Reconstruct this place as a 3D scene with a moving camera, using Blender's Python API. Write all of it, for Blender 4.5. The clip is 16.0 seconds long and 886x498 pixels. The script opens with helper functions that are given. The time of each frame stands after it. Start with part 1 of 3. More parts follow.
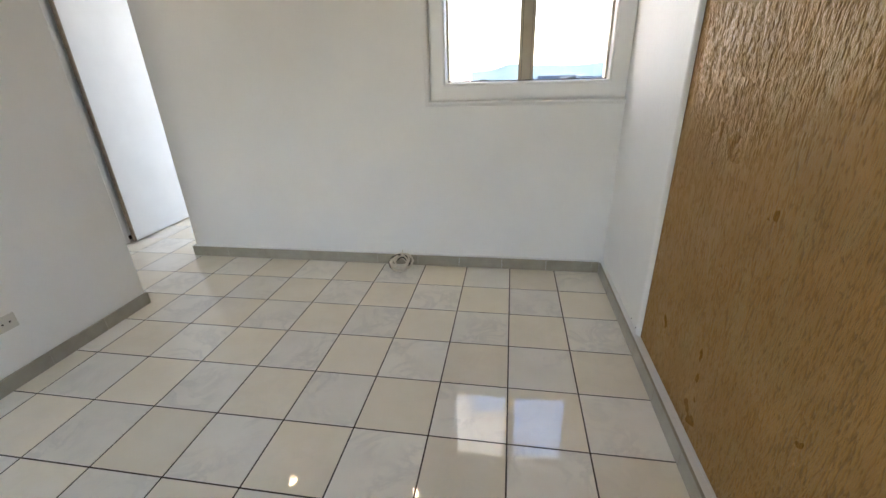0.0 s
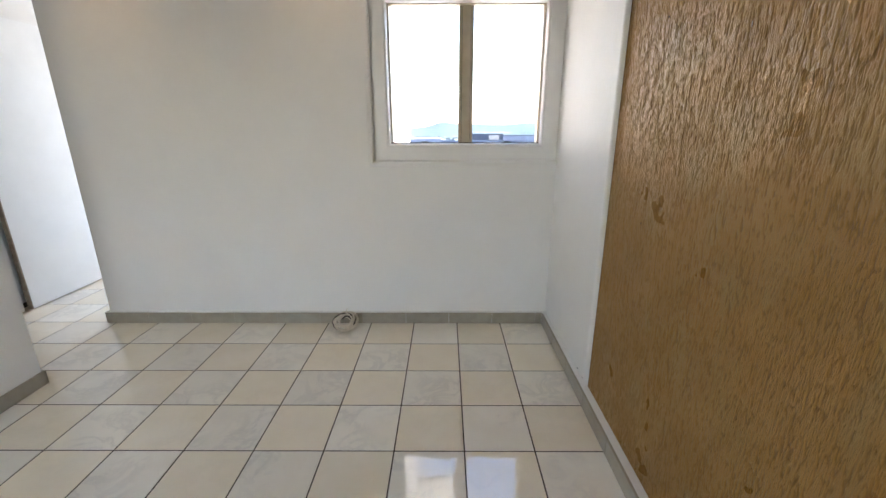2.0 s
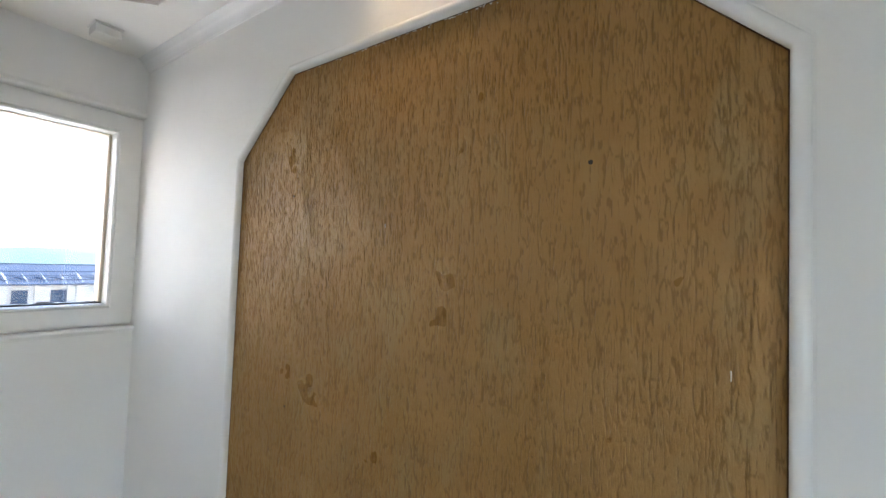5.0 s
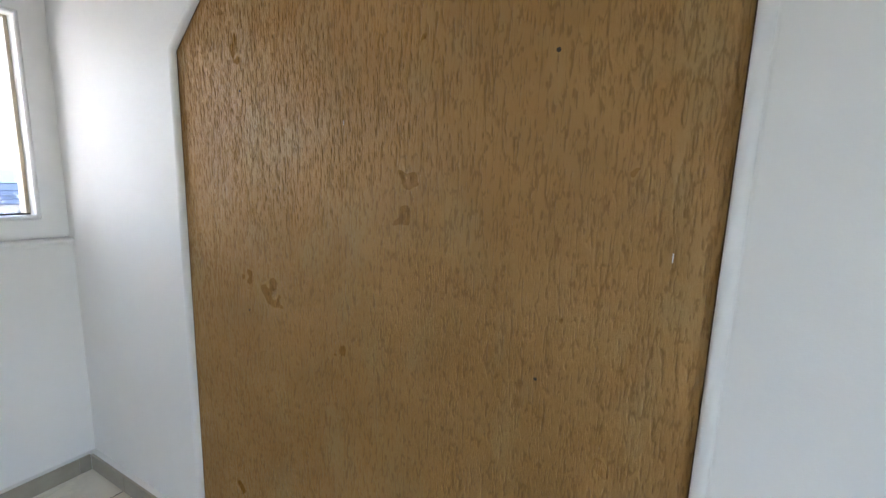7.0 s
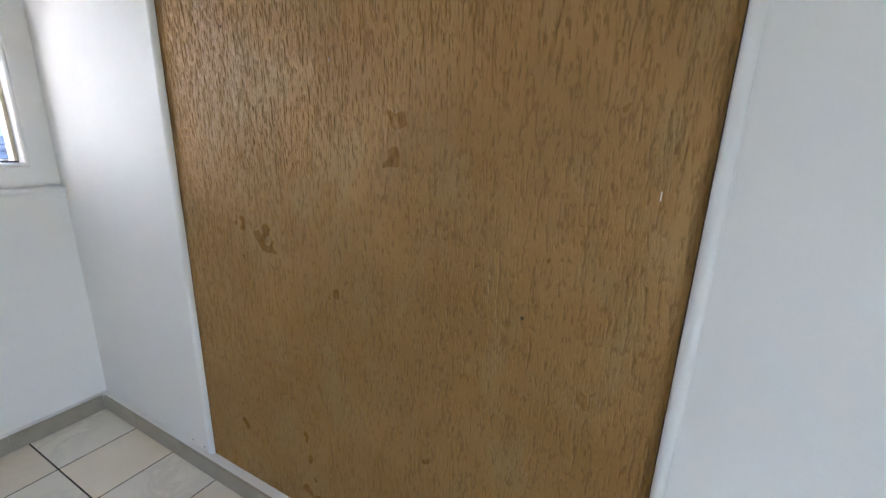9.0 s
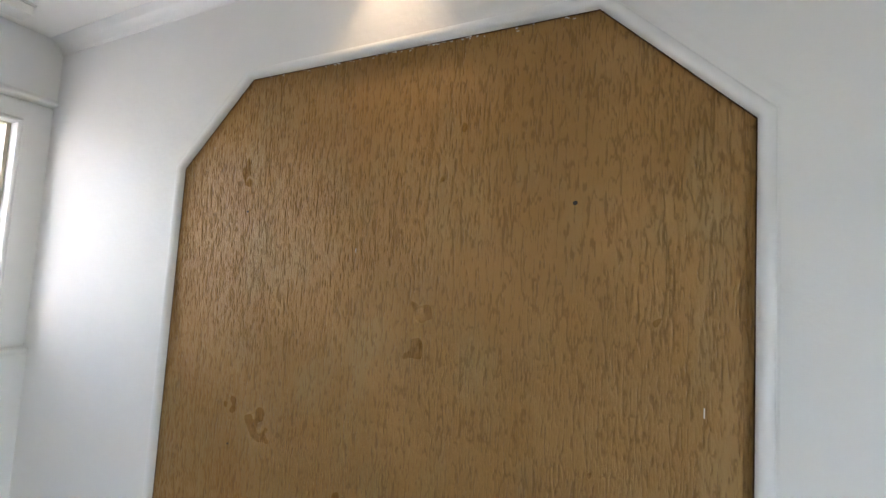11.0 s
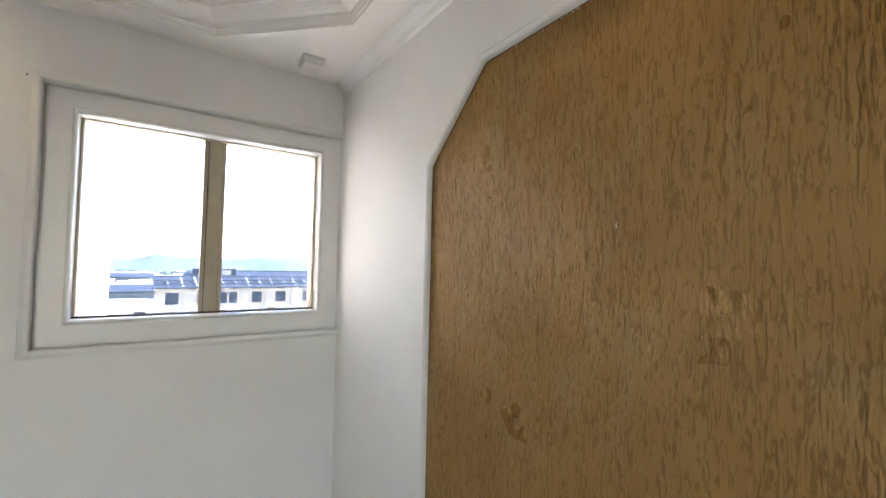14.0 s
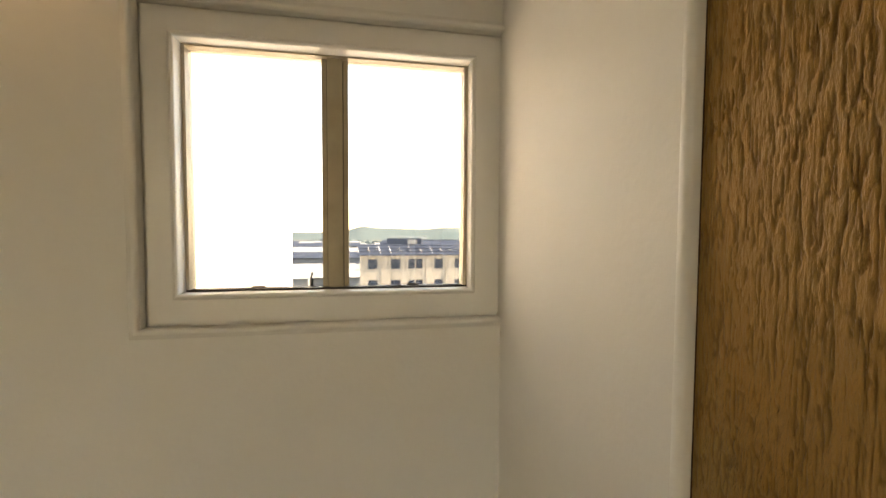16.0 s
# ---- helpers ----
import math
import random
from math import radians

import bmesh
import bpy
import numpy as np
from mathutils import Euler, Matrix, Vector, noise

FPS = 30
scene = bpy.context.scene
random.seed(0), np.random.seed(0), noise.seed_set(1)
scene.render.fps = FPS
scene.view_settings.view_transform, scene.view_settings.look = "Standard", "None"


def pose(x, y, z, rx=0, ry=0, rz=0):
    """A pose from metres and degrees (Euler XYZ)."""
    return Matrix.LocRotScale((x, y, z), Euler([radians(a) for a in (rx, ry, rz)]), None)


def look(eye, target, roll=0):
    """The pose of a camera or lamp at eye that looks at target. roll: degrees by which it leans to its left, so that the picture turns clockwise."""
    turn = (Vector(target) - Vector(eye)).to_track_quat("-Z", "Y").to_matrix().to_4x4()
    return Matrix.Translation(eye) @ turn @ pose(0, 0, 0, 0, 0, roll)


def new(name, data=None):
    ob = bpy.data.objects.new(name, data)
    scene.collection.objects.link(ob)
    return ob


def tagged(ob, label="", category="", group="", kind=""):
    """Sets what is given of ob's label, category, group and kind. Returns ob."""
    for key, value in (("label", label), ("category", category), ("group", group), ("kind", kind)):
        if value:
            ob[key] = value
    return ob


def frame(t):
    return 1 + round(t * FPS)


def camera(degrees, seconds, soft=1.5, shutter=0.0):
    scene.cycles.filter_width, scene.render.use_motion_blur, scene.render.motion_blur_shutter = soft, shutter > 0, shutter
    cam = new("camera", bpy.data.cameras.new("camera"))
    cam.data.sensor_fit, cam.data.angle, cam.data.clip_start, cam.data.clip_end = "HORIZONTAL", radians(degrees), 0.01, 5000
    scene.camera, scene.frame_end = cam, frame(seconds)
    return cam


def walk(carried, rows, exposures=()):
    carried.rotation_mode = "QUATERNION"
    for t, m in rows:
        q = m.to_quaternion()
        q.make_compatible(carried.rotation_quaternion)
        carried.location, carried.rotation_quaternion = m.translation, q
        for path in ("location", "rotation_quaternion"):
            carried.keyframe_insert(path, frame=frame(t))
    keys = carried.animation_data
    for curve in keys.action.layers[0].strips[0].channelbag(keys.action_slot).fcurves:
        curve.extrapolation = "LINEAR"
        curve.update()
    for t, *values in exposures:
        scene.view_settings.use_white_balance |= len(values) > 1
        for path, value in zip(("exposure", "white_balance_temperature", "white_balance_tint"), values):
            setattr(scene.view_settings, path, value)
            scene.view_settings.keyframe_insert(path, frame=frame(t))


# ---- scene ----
cam = camera(94.2, 16.0)

PATH = [
    (0, (-0.333, -2.38, 1.312), (-0.638, -0.572, 0.515), -1.7),
    (0.5, (-0.347, -2.368, 1.307), (-0.623, -0.614, 0.387), -1.7),
    (1, (-0.342, -2.357, 1.305), (-0.579, -0.616, 0.349), -1.4),
    (1.5, (-0.372, -2.372, 1.298), (-0.528, -0.565, 0.455), -0.7),
    (2, (-0.388, -2.371, 1.349), (-0.399, -0.455, 0.775), -0.1),
    (2.5, (-0.389, -2.228, 1.374), (-0.161, -0.271, 1.032), -0.7),
    (3, (-0.337, -2.129, 1.412), (0.252, -0.234, 1.159), -0.8),
    (3.5, (-0.354, -2.076, 1.441), (0.734, -0.406, 1.275), 0.7),
    (4, (-0.429, -2.044, 1.494), (1.031, -0.677, 1.494), 1.0),
    (4.2, (-0.456, -2.052, 1.482), (1.089, -0.788, 1.59), 1.5),
    (6.3, (-0.521, -2.041, 1.471), (1.232, -1.084, 1.368), 2.2),
    (6.5, (-0.522, -2.042, 1.453), (1.232, -1.093, 1.301), 2.2),
    (7, (-0.511, -2.042, 1.429), (1.23, -1.11, 1.117), 1.9),
    (7.5, (-0.496, -2.047, 1.405), (1.217, -1.125, 0.941), 1.5),
    (8, (-0.498, -2.064, 1.388), (1.183, -1.15, 0.805), 1.4),
    (8.2, (-0.499, -2.077, 1.379), (1.166, -1.16, 0.757), 1.3),
    (10.5, (-0.526, -1.975, 1.493), (1.287, -1.132, 1.459), 3.4),
    (11, (-0.544, -1.936, 1.525), (1.27, -1.105, 1.657), 3.4),
    (11.5, (-0.541, -1.947, 1.563), (1.235, -1.065, 1.822), 3.5),
    (12, (-0.545, -1.951, 1.562), (1.178, -1.021, 1.97), 4.8),
    (12.5, (-0.543, -1.961, 1.563), (1.115, -0.944, 2.032), 5.3),
    (13, (-0.51, -1.943, 1.535), (1.02, -0.692, 1.842), 4.3),
    (13.5, (-0.494, -1.919, 1.515), (0.818, -0.417, 1.669), 2.8),
    (14, (-0.454, -1.792, 1.487), (0.675, -0.143, 1.562), 1.3),
    (14.5, (-0.397, -1.63, 1.471), (0.55, 0.131, 1.482), -0.1),
    (15, (-0.293, -1.465, 1.453), (0.423, 0.403, 1.42), -0.1),
    (15.5, (-0.176, -1.317, 1.465), (0.327, 0.618, 1.399), 0.3),
    (16, (-0.154, -1.095, 1.448), (0.217, 0.868, 1.357), 0.3),
]
walk(cam, [(t, look(eye, target, roll)) for t, eye, target, roll in PATH],
     [(0, 3.97, 6900, 17), (2.5, 3.93, 6900, 18), (4.2, 4.0, 6500, 15), (6.5, 4.13, 6280, 15), (7.5, 4.18, 6200, 17), (8.2, 4.08, 6200, 17), (10.4, 4.27, 6250, 18), (11.0, 4.2, 6350, 17), (12.5, 3.98, 6150, 17), (13.2, 3.98, 6600, 17), (14.0, 3.95, 6800, 17), (14.6, 3.75, 7600, 15), (15.0, 3.5, 9300, 16), (16, 3.25, 11500, 18)])

# world, sun, lamps
world = bpy.data.worlds.new("world")
scene.world = world
world.use_nodes = True
wn = world.node_tree.nodes
sky = wn.new("ShaderNodeTexSky")
sky.sky_type = "NISHITA"
sky.sun_disc = False
sky.dust_density, sky.air_density = 0.5, 1.0
sky.sun_elevation, sky.sun_rotation = radians(38), radians(99)
wn["Background"].inputs["Strength"].default_value = 0.15
world.node_tree.links.new(sky.outputs[0], wn["Background"].inputs["Color"])

sun = new("sun", bpy.data.lights.new("sun", "SUN"))
sun.data.energy, sun.data.angle, sun.data.color = 5.0, radians(0.5), (1.0, 0.95, 0.87)
sun.matrix_world = look((0, 0, 0), (-math.sin(radians(99)), -math.cos(radians(99)), -math.tan(radians(38))))


def spot(x, y, watts):
    ob = new("downlight_beam", bpy.data.lights.new("downlight_beam", "SPOT"))
    ob.data.energy, ob.data.spot_size, ob.data.spot_blend = watts, radians(90), 0.55
    ob.data.shadow_soft_size, ob.data.color = 0.03, (1.0, 0.72, 0.42)
    ob.location = (x, y, 2.428)


LAMPS = [(0.232, -1.338), (-1.12, 0.235), (-2.38, 0.2)]
for lx, ly in LAMPS:
    spot(lx, ly, 0.3)


YB_LAMP = -4.26


def opening_fill(x, y, z, rx, ry, rz, w, h, watts):
    ob = new("daylight_fill", bpy.data.lights.new("daylight_fill", "AREA"))
    ob.data.shape, ob.data.size, ob.data.size_y, ob.data.energy = "RECTANGLE", w, h, watts
    ob.data.color = (0.82, 0.9, 1.0)
    ob.matrix_world = pose(x, y, z, rx, ry, rz)


# Fill lamps for daylight at assumed openings out of view, south and corridor end.
opening_fill(-1.8, YB_LAMP, 1.1, 72, 0, 0, 0.9, 2.0, 0.15)
opening_fill(-3.2, 3.02, 1.1, -90, 0, 0, 0.7, 2.0, 1.15)


# materials
PX = 0.339
def material(name, rough=0.6, metal=0.0, coat=0.0):
    m = bpy.data.materials.new(name)
    m.use_nodes = True
    b = m.node_tree.nodes["Principled BSDF"]
    b.inputs["Roughness"].default_value, b.inputs["Metallic"].default_value = rough, metal
    b.inputs["Coat Weight"].default_value = coat
    return m, m.node_tree.nodes, m.node_tree.links, b


def coords(n, l, scale):
    g = n.new("ShaderNodeNewGeometry")
    mp = n.new("ShaderNodeMapping")
    mp.inputs["Scale"].default_value = scale
    l.new(g.outputs["Position"], mp.inputs["Vector"])
    return mp.outputs[0]


def noise_node(n, l, vec, scale, detail=3, rough=0.5, distort=0.0):
    t = n.new("ShaderNodeTexNoise")
    t.inputs["Scale"].default_value, t.inputs["Detail"].default_value = scale, detail
    t.inputs["Roughness"].default_value, t.inputs["Distortion"].default_value = rough, distort
    l.new(vec, t.inputs["Vector"])
    return t.outputs["Fac"]


def ramp(n, l, fac, stops):
    r = n.new("ShaderNodeValToRGB")
    while len(r.color_ramp.elements) < len(stops):
        r.color_ramp.elements.new(0.5)
    for e, (p, c) in zip(r.color_ramp.elements, stops):
        e.position, e.color = p, (*c, 1)
    l.new(fac, r.inputs["Fac"])
    return r.outputs["Color"]


def bump(n, l, b, height, distance, strength=1.0, normal=None):
    bp = n.new("ShaderNodeBump")
    bp.inputs["Distance"].default_value, bp.inputs["Strength"].default_value = distance, strength
    l.new(height, bp.inputs["Height"])
    if normal is not None:
        l.new(normal, bp.inputs["Normal"])
    l.new(bp.outputs[0], b.inputs["Normal"])
    return bp.outputs[0]


def mottled(name, c0, c1, rough=0.6, scale=3.0, fine=60.0, depth=0.0006, metal=0.0, coat=0.0):
    m, n, l, b = material(name, rough, metal, coat)
    v = coords(n, l, (1, 1, 1))
    l.new(ramp(n, l, noise_node(n, l, v, scale, 5, 0.6), [(0.3, c0), (0.7, c1)]), b.inputs["Base Color"])
    if depth:
        bump(n, l, b, noise_node(n, l, v, fine, 4, 0.6), depth)
    return m


paint = mottled("wall_paint", (0.77, 0.765, 0.75), (0.82, 0.815, 0.80), 0.55, 1.6, 45, 0.0012)
ceiling_paint = mottled("ceiling_paint", (0.88, 0.865, 0.83), (0.91, 0.895, 0.86), 0.6, 1.2, 35, 0.001)
gloss_white = mottled("white_enamel", (0.78, 0.78, 0.77), (0.83, 0.83, 0.82), 0.32, 6, 80, 0.0004)
base_mat = mottled("taupe_ceramic", (0.30, 0.27, 0.215), (0.38, 0.345, 0.28), 0.35, 9, 90, 0.0004)
grout = mottled("grout", (0.028, 0.018, 0.011), (0.07, 0.05, 0.034), 0.9, 14, 200, 0.0006)
alu = mottled("champagne_aluminium", (0.36, 0.31, 0.235), (0.43, 0.375, 0.29), 0.45, 12, 150, 0.0002, metal=0.3)
# Same aluminium, colour raised for the light falling on the outer frame.
alu_lit = mottled("lit_aluminium", (0.50, 0.43, 0.33), (0.58, 0.50, 0.39), 0.45, 12, 150, 0.0002, metal=0.2)
dark = mottled("dark_rubber", (0.02, 0.015, 0.012), (0.04, 0.03, 0.025), 0.6, 20, 100, 0.0)
joint_mat = mottled("stained_joint", (0.05, 0.024, 0.009), (0.13, 0.065, 0.022), 0.8, 30, 120, 0.0004)
sock_mat = mottled("aged_plastic", (0.50, 0.49, 0.44), (0.58, 0.56, 0.51), 0.4, 10, 100, 0.0)
raw_wood = mottled("raw_wood_edge", (0.22, 0.17, 0.12), (0.36, 0.29, 0.22), 0.7, 22, 150, 0.0008)
plastic = mottled("white_plastic", (0.78, 0.77, 0.74), (0.84, 0.83, 0.80), 0.3, 10, 100, 0.0)
cable_mat = mottled("cable_sheath", (0.55, 0.49, 0.40), (0.70, 0.63, 0.53), 0.45, 60, 200, 0.0)
door_mat = mottled("door_enamel", (0.80, 0.81, 0.81), (0.85, 0.86, 0.86), 0.35, 4, 60, 0.0005)
brown_metal = mottled("tarnished_metal", (0.12, 0.08, 0.05), (0.3, 0.24, 0.17), 0.5, 60, 100, 0.0, metal=0.6)
brass = mottled("brass", (0.55, 0.40, 0.2), (0.62, 0.46, 0.24), 0.3, 30, 100, 0.0, metal=1.0)
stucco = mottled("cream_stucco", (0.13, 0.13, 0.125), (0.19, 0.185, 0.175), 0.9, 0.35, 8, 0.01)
wing_mat = mottled("wing_render", (0.62, 0.59, 0.53), (0.68, 0.65, 0.59), 0.9, 1.5, 30, 0.002)
roof_mat = mottled("dark_fibre_cement", (0.014, 0.022, 0.038), (0.026, 0.037, 0.058), 0.8, 0.6, 5, 0.01)
roof_light = mottled("light_fibre_cement", (0.10, 0.115, 0.13), (0.17, 0.185, 0.20), 0.8, 0.5, 5, 0.01)
rail_mat = mottled("pale_rail", (0.16, 0.18, 0.21), (0.22, 0.24, 0.27), 0.5, 2, 10, 0.0)
dark_glass = mottled("dark_window", (0.015, 0.022, 0.035), (0.03, 0.042, 0.06), 0.15, 0.8, 5, 0.0)
ground_mat = mottled("town_ground", (0.06, 0.07, 0.065), (0.10, 0.11, 0.10), 0.95, 0.05, 2, 0.0)
bounce_mat = mottled("pale_bounce", (0.44, 0.43, 0.40), (0.54, 0.53, 0.49), 0.9, 0.4, 6, 0.0)
# Distance haze is mixed into these hill, town and tree colours.
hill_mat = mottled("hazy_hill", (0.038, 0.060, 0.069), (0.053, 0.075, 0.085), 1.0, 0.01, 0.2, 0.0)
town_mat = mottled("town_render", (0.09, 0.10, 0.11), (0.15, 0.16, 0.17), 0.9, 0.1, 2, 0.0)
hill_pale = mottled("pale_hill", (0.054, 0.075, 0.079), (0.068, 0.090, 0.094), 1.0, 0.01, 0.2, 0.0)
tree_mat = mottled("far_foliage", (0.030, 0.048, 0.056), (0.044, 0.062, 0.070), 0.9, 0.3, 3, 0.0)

for m in (stucco, roof_mat, roof_light, rail_mat, dark_glass, ground_mat, hill_mat, town_mat, hill_pale, tree_mat):
    m.node_tree.nodes["Principled BSDF"].inputs["Specular IOR Level"].default_value = 0.03

glass, n, l, b = material("glass", 0.0)
b.inputs["Transmission Weight"].default_value, b.inputs["IOR"].default_value = 1.0, 1.45

bulb, n, l, b = material("bulb_glow")
b.inputs["Emission Color"].default_value = (1.0, 0.78, 0.5, 1)
b.inputs["Emission Strength"].default_value = 3.0


def tile_material(name, c0, c1, vein):
    m, n, l, b = material(name, 0.07)
    b.inputs["IOR"].default_value = 1.64
    g = n.new("ShaderNodeNewGeometry")
    o = n.new("ShaderNodeObjectInfo")
    off = n.new("ShaderNodeVectorMath")
    off.operation = "MULTIPLY_ADD"
    off.inputs[1].default_value = (1, 1, 1)
    comb = n.new("ShaderNodeCombineXYZ")
    mul = n.new("ShaderNodeMath")
    mul.operation = "MULTIPLY"
    mul.inputs[1].default_value = 37.0
    l.new(o.outputs["Random"], mul.inputs[0])
    for k in range(3):
        l.new(mul.outputs[0], comb.inputs[k])
    l.new(g.outputs["Position"], off.inputs[0])
    l.new(comb.outputs[0], off.inputs[2])
    v = off.outputs[0]
    base = ramp(n, l, noise_node(n, l, v, 5.0, 4, 0.55), [(0.3, c0), (0.7, c1)])
    veins = noise_node(n, l, v, 6.0, 5, 0.6, 0.6)
    d = n.new("ShaderNodeMath")
    d.operation = "SUBTRACT"
    d.inputs[1].default_value = 0.5
    l.new(veins, d.inputs[0])
    a = n.new("ShaderNodeMath")
    a.operation = "ABSOLUTE"
    l.new(d.outputs[0], a.inputs[0])
    mask = ramp(n, l, a.outputs[0], [(0.0, (vein, vein, vein)), (0.07, (0, 0, 0))])
    gate = ramp(n, l, noise_node(n, l, v, 3.0, 2), [(0.42, (0, 0, 0)), (0.6, (1, 1, 1))])
    mm = n.new("ShaderNodeMix")
    mm.data_type = "RGBA"
    mm.blend_type = "MULTIPLY"
    mm.inputs["Factor"].default_value = 1
    l.new(mask, mm.inputs["A"])
    l.new(gate, mm.inputs["B"])
    mix = n.new("ShaderNodeMix")
    mix.data_type = "RGBA"
    l.new(mm.outputs["Result"], mix.inputs["Factor"])
    l.new(base, mix.inputs["A"])
    mix.inputs["B"].default_value = (c0[0] * 0.74, c0[1] * 0.75, c0[2] * 0.78, 1)
    hsv = n.new("ShaderNodeHueSaturation")
    vr = n.new("ShaderNodeMapRange")
    vr.inputs["To Min"].default_value, vr.inputs["To Max"].default_value = 0.94, 1.04
    l.new(o.outputs["Random"], vr.inputs["Value"])
    l.new(vr.outputs[0], hsv.inputs["Value"])
    l.new(mix.outputs["Result"], hsv.inputs["Color"])
    l.new(hsv.outputs[0], b.inputs["Base Color"])
    gm = coords(n, l, (1, 1, 1))
    bump(n, l, b, noise_node(n, l, gm, 7, 3, 0.5), 0.0006)
    rr = n.new("ShaderNodeMapRange")
    rr.inputs["To Min"].default_value, rr.inputs["To Max"].default_value = 0.02, 0.055
    l.new(noise_node(n, l, gm, 2.5, 4, 0.6), rr.inputs["Value"])
    l.new(rr.outputs[0], b.inputs["Roughness"])
    return m


tile_cream = tile_material("cream_tile", (0.82, 0.74, 0.585), (0.87, 0.80, 0.665), 0.12)
tile_marble = tile_material("marble_tile", (0.82, 0.775, 0.675), (0.88, 0.84, 0.745), 0.45)


def math_node(n, l, op, a, c=None, clamp=False):
    m = n.new("ShaderNodeMath")
    m.operation, m.use_clamp = op, clamp
    for k, v in enumerate((a, c)):
        if v is None:
            continue
        if isinstance(v, (int, float)):
            m.inputs[k].default_value = v
        else:
            l.new(v, m.inputs[k])
    return m.outputs[0]


def blend(n, l, fac, a, c, mode="MIX"):
    m = n.new("ShaderNodeMix")
    m.data_type, m.blend_type = "RGBA", mode
    for key, v in (("Factor", fac), ("A", a), ("B", c)):
        if isinstance(v, (tuple, float, int)):
            m.inputs[key].default_value = (*v, 1) if isinstance(v, tuple) else v
        else:
            l.new(v, m.inputs[key])
    return m.outputs["Result"]


def panel_material():
    """Bronze varnish over scraped plaster; the base colour darkens with scratch depth, painting in groove shade."""
    m, n, l, b = material("bronze_grooved_plaster", 0.4, 0.2)
    b.inputs["Specular IOR Level"].default_value = 0.5
    mid = coords(n, l, (1, 1, 0.2))
    wide = coords(n, l, (1, 1, 0.45))
    w = coords(n, l, (1, 1, 1))
    tone = ramp(n, l, noise_node(n, l, w, 3.2, 5, 0.65), [(0.22, (0.305, 0.158, 0.036)), (0.78, (0.41, 0.230, 0.072))])
    dull = ramp(n, l, noise_node(n, l, wide, 7.0, 4, 0.6), [(0.52, (0, 0, 0)), (0.68, (0.5, 0.5, 0.5))])
    tone = blend(n, l, dull, tone, (0.35, 0.25, 0.105))
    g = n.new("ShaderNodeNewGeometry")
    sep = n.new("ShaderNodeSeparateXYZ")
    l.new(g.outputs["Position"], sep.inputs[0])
    groove_shade = n.new("ShaderNodeMapRange")
    groove_shade.inputs["From Min"].default_value, groove_shade.inputs["From Max"].default_value = PX + 0.0008, PX + 0.0026
    groove_shade.inputs["To Max"].default_value = 0.5
    l.new(sep.outputs[0], groove_shade.inputs["Value"])
    l.new(blend(n, l, groove_shade.outputs[0], tone, (0.14, 0.062, 0.010)), b.inputs["Base Color"])
    gloss = n.new("ShaderNodeMapRange")
    gloss.inputs["From Min"].default_value, gloss.inputs["From Max"].default_value = 0.3, 0.7
    gloss.inputs["To Min"].default_value, gloss.inputs["To Max"].default_value = 0.46, 0.27
    l.new(noise_node(n, l, w, 5, 3), gloss.inputs["Value"])
    l.new(gloss.outputs[0], b.inputs["Roughness"])
    bump(n, l, b, noise_node(n, l, mid, 330, 3, 0.6), 0.0028, 1.0)
    return m


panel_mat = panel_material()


# mesh helpers
def cuboid(bm, x0, x1, y0, y1, z0, z1):
    vs = [bm.verts.new(p) for p in itertools_product((x0, x1), (y0, y1), (z0, z1))]
    for f in ((0, 1, 3, 2), (4, 6, 7, 5), (0, 4, 5, 1), (2, 3, 7, 6), (0, 2, 6, 4), (1, 5, 7, 3)):
        bm.faces.new([vs[k] for k in f])


def itertools_product(a, b, c):
    return [(x, y, z) for x in a for y in b for z in c]


def rounded(bm, width, segments=2):
    bmesh.ops.bevel(bm, geom=bm.edges[:], offset=width, segments=segments, profile=0.6, affect="EDGES")


def mesh_of(name, bm, mat, smooth=False):
    bmesh.ops.recalc_face_normals(bm, faces=bm.faces[:])
    me = bpy.data.meshes.new(name)
    bm.to_mesh(me)
    bm.free()
    for mt in (mat if isinstance(mat, (list, tuple)) else [mat]):
        me.materials.append(mt)
    if smooth:
        me.polygons.foreach_set("use_smooth", [True] * len(me.polygons))
    return me


def part(name, bm, mat, parent=None, label="", smooth=False):
    ob = new(name, mesh_of(name, bm, mat, smooth))
    ob.parent = parent
    return tagged(ob, label)


def block(name, boxes, mat, parent=None, label="", bevel=0.0, kind=""):
    bm = bmesh.new()
    for bx in boxes:
        cuboid(bm, *bx)
    if bevel:
        rounded(bm, bevel)
    ob = part(name, bm, mat, parent, label)
    return tagged(ob, kind=kind)


def sweep(bm, path, profile, closed=True):
    """path: (x, y, z, nx, ny, nz, ux, uy, uz) frames; profile points (a, b) along n and u."""
    rings = []
    for (p, nv, uv) in path:
        rings.append([bm.verts.new(Vector(p) + a * Vector(nv) + c * Vector(uv)) for a, c in profile])
    count = len(rings)
    for k in range(count if closed else count - 1):
        r0, r1 = rings[k], rings[(k + 1) % count]
        for q in range(len(profile) - 1):
            bm.faces.new((r0[q], r0[q + 1], r1[q + 1], r1[q]))
    return rings


